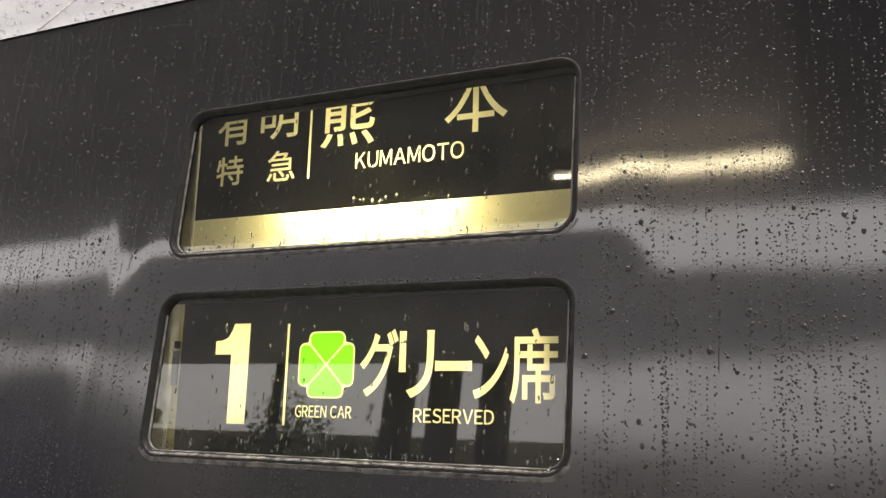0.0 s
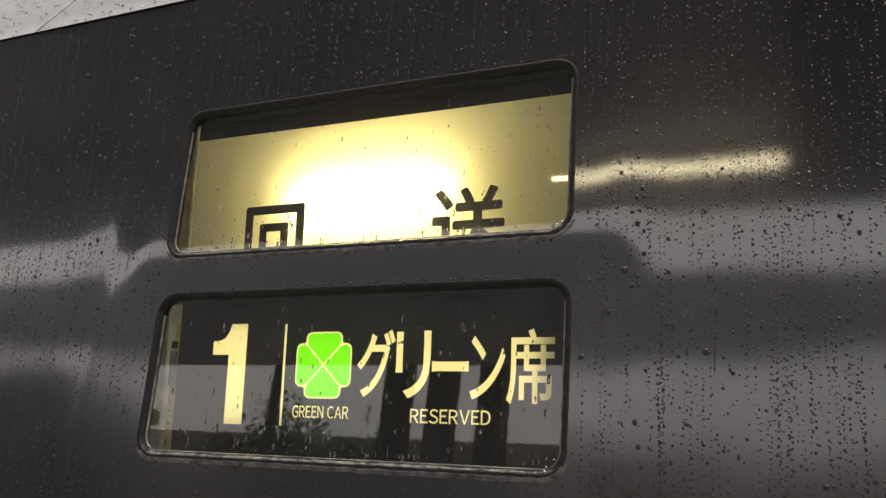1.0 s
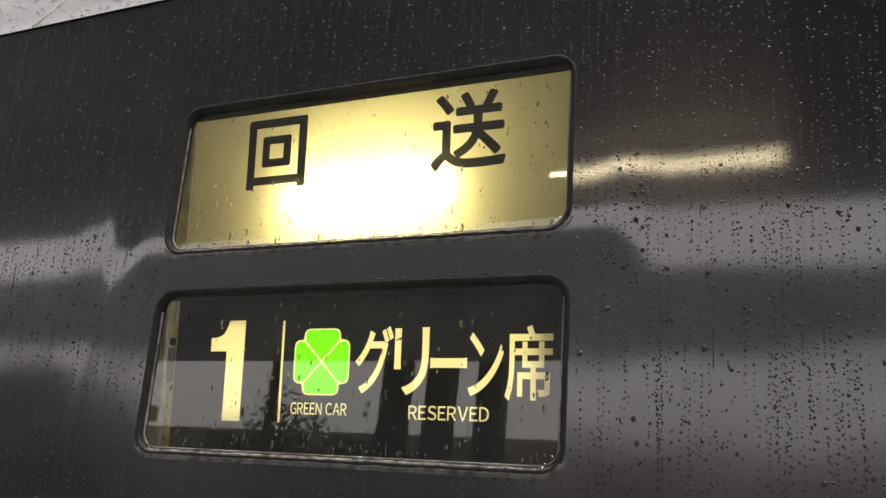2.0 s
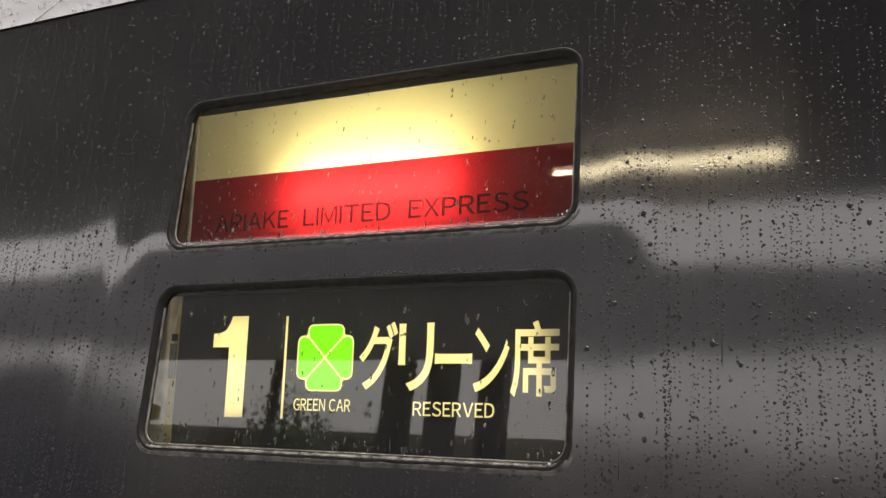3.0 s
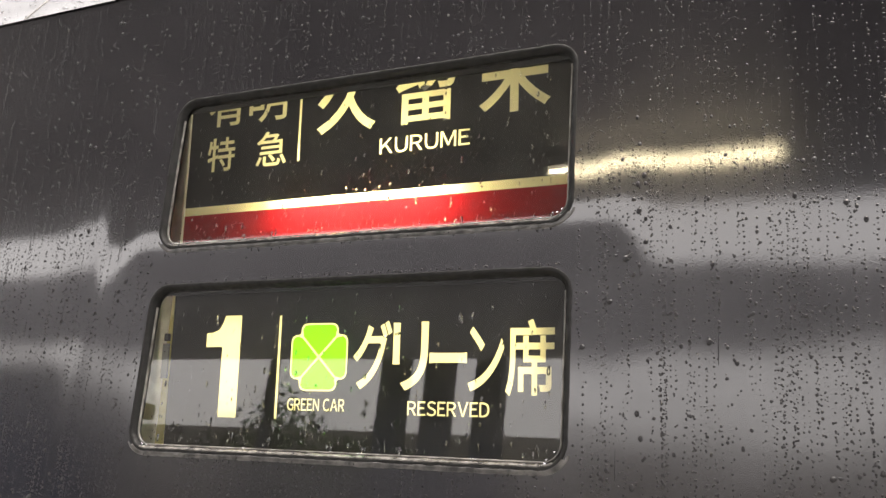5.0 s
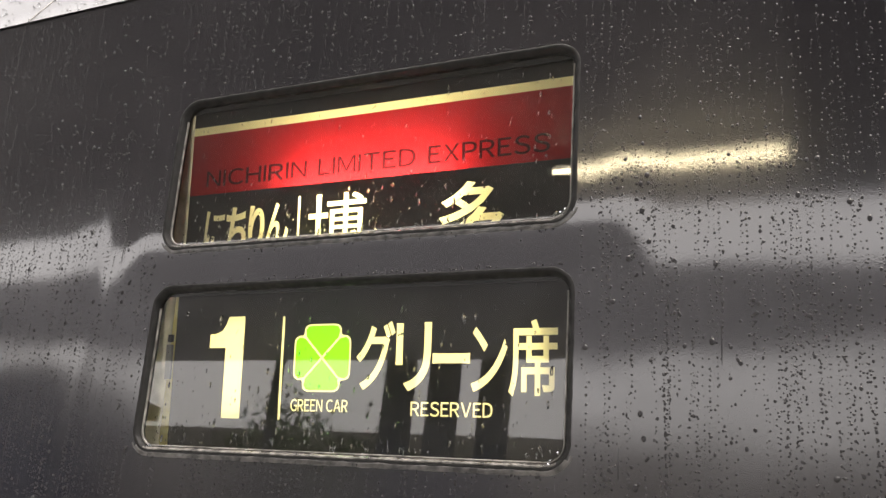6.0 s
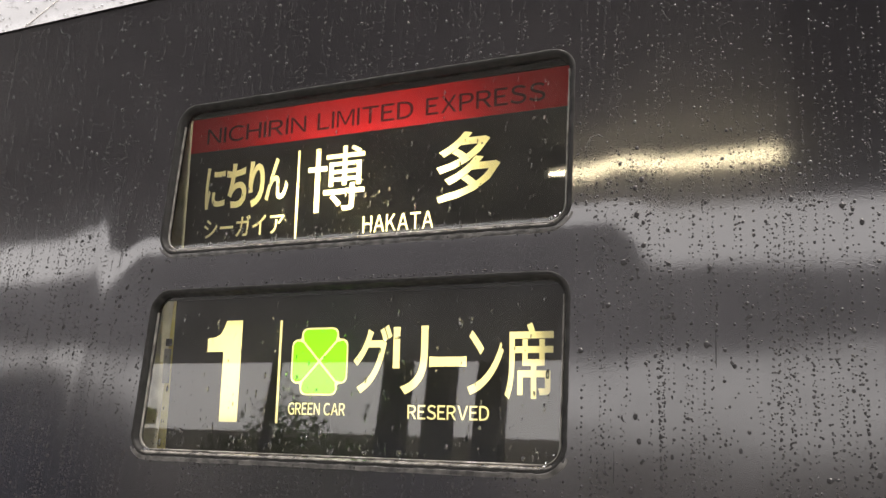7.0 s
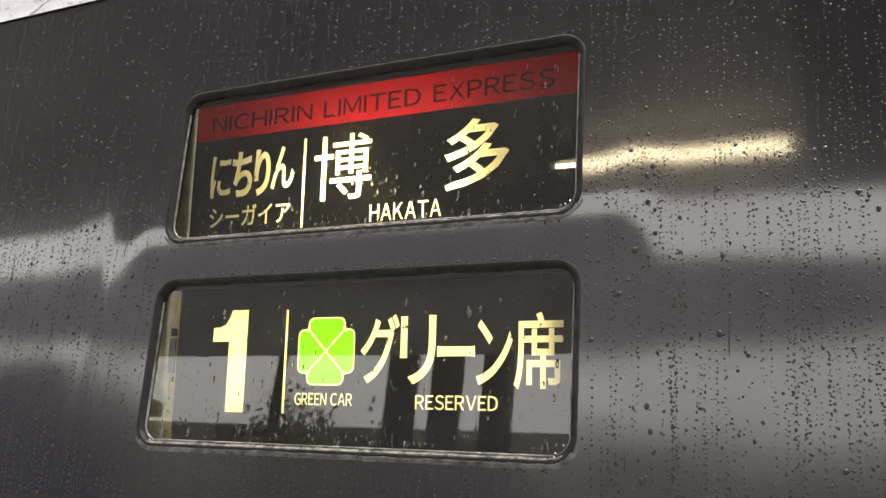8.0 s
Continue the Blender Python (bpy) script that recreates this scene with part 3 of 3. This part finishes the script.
def leaf(turn):
    """One quarter of the clover, cut by the diagonals."""
    gap, k = 0.0022, 0.955
    w, h = CW * k, CH * k
    side = 0.64
    if turn % 2 == 0:
        base = [(0.0, gap), (w * side - 0.002, h * side), (w * side, h * 0.86), (w * (side - 0.08), h * 0.97), (w * (side - 0.2), h), (-w * (side - 0.2), h), (-w * (side - 0.08), h * 0.97), (-w * side, h * 0.86), (-w * side + 0.002, h * side)]
        s = 1 if turn == 0 else -1
        pts = [(x, s * z) for x, z in base]
    else:
        base = [(gap, 0.0), (w * side, h * side - 0.002), (w * 0.86, h * side), (w * 0.97, h * (side - 0.08)), (w, h * (side - 0.2)), (w, -h * (side - 0.2)), (w * 0.97, -h * (side - 0.08)), (w * 0.86, -h * side), (w * side, -h * side + 0.002)]
        s = 1 if turn == 1 else -1
        pts = [(s * x, z) for x, z in base]
    return straight([(CX + x, CZ + z) for x, z in pts])


clover = straight([(CX + p.x, CZ + p.y) for p in lobe_outline(1.0)])
CLOVER_BOX = (CX - CW - 0.001, CX + CW + 0.001, CZ - CH - 0.001, CZ + CH + 0.001)
part("clover_ground", filled([clover, rect(*CLOVER_BOX)], 0.0), BLACK, seat)
lettered_band(seat, "black_band", 1.50, 1.795, [
    ("1", -0.257, -0.191, 1.569, 1.727), ("|", -0.1195, -0.1155, 1.569, 1.725), ("GREEN CAR", -0.097, 0.002, 1.582, 1.600),
    ("グ", 0.014, 0.0765, 1.615, 1.713), ("リ", 0.0785, 0.135, 1.614, 1.711), ("ー", 0.1372, 0.1945, 1.652, 1.667), ("ン", 0.1965, 0.2495, 1.614, 1.702), ("席", 0.2515, 0.321, 1.609, 1.711),
    ("RESERVED", 0.105, 0.229, 1.579, 1.599)], keep=[CLOVER_BOX], left=-0.327)
clover_rim = part("clover_outline", filled([clover] + [leaf(i) for i in range(4)], 0.0), CREAM, seat, "cream clover outline")
for i in range(4):
    part("clover_leaf", filled([leaf(i)], 0.0), GREEN, clover_rim, "bright green clover leaf")
part("top_lip", box_bm(-0.349, 0.349, 0.0125 - YL, 0.0165 - YL, 1.7612, 1.785), DARK, seat, "black lip over the film")
part("light_panel", box_bm(-0.280, 0.298, 0.019, 0.021, 1.57, 1.73), PANEL, seat, "glowing light panel")
part("side_plate", leaning_box(-0.362, -0.350, 0.016, 0.0225 + YL, 1.512, 1.778, YL), CREAMPLATE, seat, "cream painted end plate")
part("side_plate", leaning_box(0.350, 0.362, 0.016, 0.0225 + YL, 1.512, 1.778, YL), CREAMPLATE, seat, "cream painted end plate")

strip = bmesh.new()
edge = [(-0.345, 1.515), (-0.3275, 1.515), (-0.3275, 1.762), (-0.3325, 1.762), (-0.338, 1.66)]
front = [strip.verts.new((x, -0.0012, z)) for x, z in edge]
back = [strip.verts.new((x, -0.0004, z)) for x, z in edge]
strip.faces.new(front), strip.faces.new(back[::-1])
for i in range(5):
    strip.faces.new((front[i], back[i], back[(i + 1) % 5], front[(i + 1) % 5]))
part("film_margin", strip, YELLOW_EDGE, seat, "yellow unprinted margin of the film")
part("film_guide", box_bm(-0.3375, -0.329, 0.017 - YL, 0.0235 - YL, 1.688, 1.700, 0.001), DARK, seat, "small black film guide")
part("film_guide", box_bm(-0.341, -0.329, 0.019 - YL, 0.0235 - YL, 1.628, 1.684, 0.001), GREYPLATE, seat, "grey film guide")

# ---- the station round the car ----
ground = tagged(link("ground", box_bm(-300, 300, -300, 300, -1.25, -1.05), BALLAST), "ballasted station ground under the tracks", "ground", kind="structure")
tagged(link("platform", box_bm(-40, 40, -6.2, -0.12, -1.0, 0.0, 0.02), CONCRETE), "wet grey concrete platform", "platform", kind="structure")
tagged(link("far_platform", box_bm(-40, 40, -13.0, -8.6, -1.0, 0.0, 0.02), CONCRETE), "grey concrete platform across the tracks", "platform", kind="structure")
canopy = tagged(link("canopy", box_bm(-30, 30, -5.33, -1.1, 4.30, 4.42), CANOPY), "grey steel platform canopy with added dark girders", "canopy", kind="structure")
# Assumed girders; the one near x = 0.44 darkens the side's upper right reflection.
for x in (-11.9, 0.44, 6.6):
    part("added_beam", box_bm(x, x + 0.55, -4.95, -1.14, 4.20, 4.297, 0.01), GIRDER, canopy, "unseen dark box girder, added to darken a reflection")
far_roof = box_bm(-30, 30, -12.5, -8.0, 3.82, 4.82)
for v in far_roof.verts:
    v.co.z += 0.31 * (-8.0 - v.co.y)
far_canopy = tagged(link("far_canopy", far_roof, FARROOF), "dark canopy over the platform across the tracks", "canopy", kind="structure")


def column():
    thing = empty("canopy_column")
    part("shaft", box_bm(-0.17, 0.17, -0.12, 0.12, 0.0, 4.10, 0.01), POST, thing)
    part("base_plate", box_bm(-0.26, 0.26, -0.2, 0.2, 0.0, 0.03, 0.005), POST, thing)
    return tagged(thing, "dark blue-grey steel canopy column", "column", "columns across the tracks")


first = column()
pole = tagged(empty("lamp_pole", Matrix.Translation((-6.62, -9.0, 0))), "slim dark steel pole across the tracks", "pole")
part("shaft", tube_bm((0, 0, 0.03), (0, 0, 4.1), 0.085, 16, 0.07), POST, pole, smooth=True)
part("base_plate", tube_bm((0, 0, 0), (0, 0, 0.03), 0.16, 16), POST, pole)
COLUMNS = [-4.72, -4.09, -3.40]
for i, x in enumerate(COLUMNS):
    m = Matrix.Translation((x, -9.0, 0))
    if i:
        copy_thing(first, m)
    else:
        first.matrix_world = m


def lamp(x, y, z):
    thing = empty("fluorescent_lamp", Matrix.Translation((x, y, z)))
    part("casing", box_bm(-0.82, 0.82, -0.03, 0.03, 0.03, 0.10, 0.006), CANOPY, thing)
    part("tube", tube_bm((-0.76, 0, 0), (0.76, 0, 0), 0.016, 16), LAMP, thing, "glowing fluorescent tube", smooth=True)
    part("end_holder", box_bm(-0.80, -0.765, -0.02, 0.02, -0.02, 0.03, 0.003), WHITE, thing)
    part("end_holder", box_bm(0.765, 0.80, -0.02, 0.02, -0.02, 0.03, 0.003), WHITE, thing)
    part("hanger", tube_bm((-0.4, 0, 0.10), (-0.4, 0, 4.30 - z), 0.008, 8), CANOPY, thing)
    part("hanger", tube_bm((0.4, 0, 0.10), (0.4, 0, 4.30 - z), 0.008, 8), CANOPY, thing)
    return tagged(thing, "hanging fluorescent lamp under the platform canopy", "lamp")


lamp(-0.43, -4.28, 4.15)
tagged(link("station_building", box_bm(-60, 60, -22, -15, -1.05, 4.2), WALLPAINT), "plain grey station building beyond the tracks", "building")

# Made-up dark block, out of view: it dims the side's lower left reflection.
def kiosk():
    thing = empty("added_kiosk", Matrix.Translation((-13.6, -9.6, 0)))
    part("wall", box_bm(-3.3, 3.3, -0.9, 0.9, 0.0, 3.5, 0.02), POST, thing, "dark blue-grey kiosk wall")
    part("roof", box_bm(-3.5, 3.5, -1.1, 1.1, 3.5, 3.75, 0.03), GIRDER, thing, "flat dark roof")
    part("shutter", box_bm(-2.2, 2.2, 0.9, 0.94, 0.2, 2.3, 0.01), GIRDER, thing, "closed dark shutter")
    return tagged(thing, "unseen dark kiosk, added across the tracks to darken the side's reflection", "kiosk")


kiosk()
LEAF = add_noise(mat("foliage", (0.05, 0.08, 0.03), 0.6), 3, (0.035, 0.06, 0.02), (0.07, 0.11, 0.04))
BARK = add_bump(add_noise(mat("bark", (0.12, 0.09, 0.06), 0.9), 8, (0.08, 0.06, 0.04), (0.18, 0.14, 0.1)), [(30, 1.0)], 0.6, 0.01)


def tree(x, y, height, seed):
    thing = empty("tree", Matrix.Translation((x, y, -1.05)))
    r = random.Random(seed)
    trunk = tube_bm((0, 0, 0), (0.05, 0.03, height * 0.72), 0.13, 10, 0.05)
    tips = []
    for i in range(9):
        a, z = r.uniform(0, 6.28), height * r.uniform(0.42, 0.7)
        tip = Vector((math.cos(a) * r.uniform(0.5, 1.2), math.sin(a) * r.uniform(0.5, 1.2), z + r.uniform(0.3, height * 0.25)))
        limb = tube_bm((0.03, 0.02, z), tip, 0.045, 6, 0.012)
        me = bpy.data.meshes.new("limb")
        limb.to_mesh(me)
        limb.free()
        trunk.from_mesh(me)
        bpy.data.meshes.remove(me)
        tips.append(tip)
    part("trunk", trunk, BARK, thing)
    crown = bmesh.new()
    for i in range(1500):
        c = r.choice(tips) + Vector((r.gauss(0, 0.32), r.gauss(0, 0.32), r.gauss(0, 0.28)))
        m = Matrix.Translation(c) @ Euler((r.uniform(0, 6), r.uniform(0, 6), r.uniform(0, 6))).to_matrix().to_4x4()
        k = r.uniform(0.05, 0.10)
        crown.faces.new([crown.verts.new(m @ Vector(v)) for v in ((-k, 0, 0), (0, -k * 0.5, k * 0.15), (k, 0, 0), (0, k * 0.5, k * 0.15))])
    part("crown", crown, LEAF, thing)
    return tagged(thing, "leafy green tree beside the station building", "tree", "trees beyond the tracks")


tree(-10.3, -13.8, 5.9, 3)
tree(-8.0, -14.0, 5.7, 5)

# ---- rain on the side and the panes ----
drop_rng = random.Random(11)


def raindrops(name, spots, material, matrix, squash=0.31):
    """Many small domes in one mesh: (x, out, w, half width, half height)."""
    sides, rings = 8, ((1.0, 0.0), (0.93, 0.38), (0.74, 0.70), (0.40, 0.93))
    unit = [(f * math.cos(2 * math.pi * i / sides), f * math.sin(2 * math.pi * i / sides), h) for f, h in rings for i in range(sides)] + [(0, 0, 1)]
    faces = [(k * sides + i, k * sides + (i + 1) % sides, (k + 1) * sides + (i + 1) % sides, (k + 1) * sides + i) for k in range(len(rings) - 1) for i in range(sides)]
    top = len(unit) - 1
    faces += [((len(rings) - 1) * sides + i, (len(rings) - 1) * sides + (i + 1) % sides, top) for i in range(sides)]
    faces += [tuple(range(sides - 1, -1, -1))]
    verts, all_faces = [], []
    for x, out, w, a, b in spots:
        at = len(verts)
        wob = [drop_rng.uniform(0.86, 1.14) for _ in range(sides)]
        for i, (u, v, h) in enumerate(unit):
            k = wob[i % sides] if i < top else 1
            verts.append((x + a * u * k, -out + 0.0002 - h * min(a, b) * 2 * squash, w + b * v * k - 0.35 * b * h * (1 if b > a else 0.3)))
        all_faces += [tuple(at + i for i in f) for f in faces]
    me = bpy.data.meshes.new(name)
    me.from_pydata(verts, [], all_faces)
    me.polygons.foreach_set("use_smooth", [True] * len(me.polygons))
    me.materials.append(material)
    ob = new(name, me)
    ob.matrix_world = matrix
    return ob


def open_at(x, w, margin):
    return any(abs(x) < OPEN_W + margin and a - margin < w < b + margin for a, b in OPENINGS.values())


rng = random.Random(7)
spots = []


def drop(x, w, half, tall):
    if w > 1.9:
        if rng.random() < 0.4 * ease(1.9, 2.0, w):
            return
        half *= 0.78
    if not open_at(x, w, 0.006) and w < CREST - 0.008:
        spots.append((x, swell(x, w), w, half, half * tall))


def sheltered(x, w):
    """The sheet between and just below the panes stays almost dry."""
    return abs(x) < 0.36 and 1.42 < w < 1.86


for _ in range(1700):
    x, w = rng.uniform(-1.15, 0.95), rng.uniform(1.2, 2.32)
    if sheltered(x, w):
        continue
    length, size = rng.uniform(0.05, 0.36), rng.uniform(0.0010, 0.0016)
    while length > 0:
        drop(x, w, size * rng.uniform(0.6, 1.3), rng.uniform(0.85, 1.25))
        gap = rng.uniform(0.0045, 0.013)
        w, length, x = w + gap, length - gap, x + rng.gauss(0, 0.0008)
for _ in range(9500):
    x, w = rng.uniform(-1.15, 0.95), rng.uniform(1.2, 2.32)
    if sheltered(x, w) and rng.random() < 0.95:
        continue
    drop(x, w, min(0.0040, 0.0010 + rng.expovariate(1 / 0.00055)), rng.uniform(0.9, 1.35))
for _ in range(46):
    x, w = rng.uniform(-0.9, 0.8), rng.uniform(1.35, 1.85)
    if not sheltered(x, w):
        drop(x, w, rng.uniform(0.0006, 0.0010), rng.uniform(15, 45))
for k in range(14):
    a = radians(200 - 11 * k)
    drop(0.386 + 0.014 * math.cos(a), 1.940 + 0.022 * math.sin(a), rng.uniform(0.0012, 0.0022), rng.uniform(0.8, 1.6))
for o0, o1 in OPENINGS.values():
    for _ in range(120):
        drop(rng.uniform(-0.34, 0.34), o1 + 0.0065 + rng.expovariate(1 / 0.0012), rng.uniform(0.0008, 0.0020), rng.uniform(0.7, 1.0))
    for _ in range(80):
        drop(rng.uniform(-0.34, 0.34), o0 - 0.0065 - rng.expovariate(1 / 0.004), rng.uniform(0.0008, 0.0016), rng.uniform(1.0, 2.0))
tagged(raindrops("raindrops", spots, BEADED, LEAN), "clear raindrops beading on the dark painted side", "raindrops", kind="stuff")

glass_spots = []
for (o0, o1), count in zip(OPENINGS.values(), (420, 430)):
    for _ in range(count):
        x = rng.uniform(-0.325, 0.325)
        w = o0 + 0.014 + (o1 - o0 - 0.03) * (rng.random() ** 2.1)
        s = min(0.0026, 0.0006 + rng.expovariate(1 / 0.0005))
        if -0.1 < x < 0.005 and 1.578 < w < 1.604:
            continue
        glass_spots.append((x, -0.0100, w, s, s * rng.uniform(1.0, 3.2)))
    for side in (-1, 1):
        for _ in range(5):
            s = rng.uniform(0.0008, 0.0018)
            glass_spots.append((side * rng.uniform(0.318, 0.338), -0.0035, o0 + 0.006 + rng.expovariate(1 / 0.004), s * 1.4, s))
    for _ in range(12):
        s = rng.uniform(0.0006, 0.0011)
        glass_spots.append((rng.uniform(-0.32, 0.32), -0.0035, o0 + 0.0085, s * 2.0, s * 0.8))
tagged(raindrops("pane_raindrops", glass_spots, WATER, LEAN), "small clear raindrops on the window glass", "raindrops", kind="stuff")


def shoulder_drops():
    """Rain on the roof's shoulder, which rises away from the crest."""
    spots = []
    for _ in range(800):
        x, f = rng.uniform(-1.15, -0.35), rng.random()
        i = 1 + int(f * 5.99)
        g = rng.random()
        y, w = (arc[i][0] + (arc[i + 1][0] - arc[i][0]) * g), (arc[i][1] + (arc[i + 1][1] - arc[i][1]) * g)
        s = min(0.004, 0.0012 + rng.expovariate(1 / 0.0009))
        spots.append((x, -y, w, s, s * rng.uniform(0.7, 1.0)))
    return spots


tagged(raindrops("roof_raindrops", shoulder_drops(), WATER, LEAN), "raindrops standing on the wet roof edge", "raindrops", kind="stuff")


# ---- what moves ----
SPEED, STOP = 0.1446, 6.58


def motions():
    """The film runs upwards at a steady pace, turns back over the upper roller and stops."""
    times = [round(0.1 * i, 1) for i in range(66)] + [STOP, 6.7, 7.0, 7.5, 8.0]
    for thing, base in ((film0, B0), (film1, B1), (film2, B2), (film3, B3)):
        rows = []
        for t in times:
            up = base + SPEED * min(t, STOP)
            over = max(0.0, up - 2.14)
            turn = -84 * ease(0.0, 0.10, over)
            rows.append((t, pose(0, YU + over, up - over, turn, 0, 0)))
        walk(thing, rows)


motions()
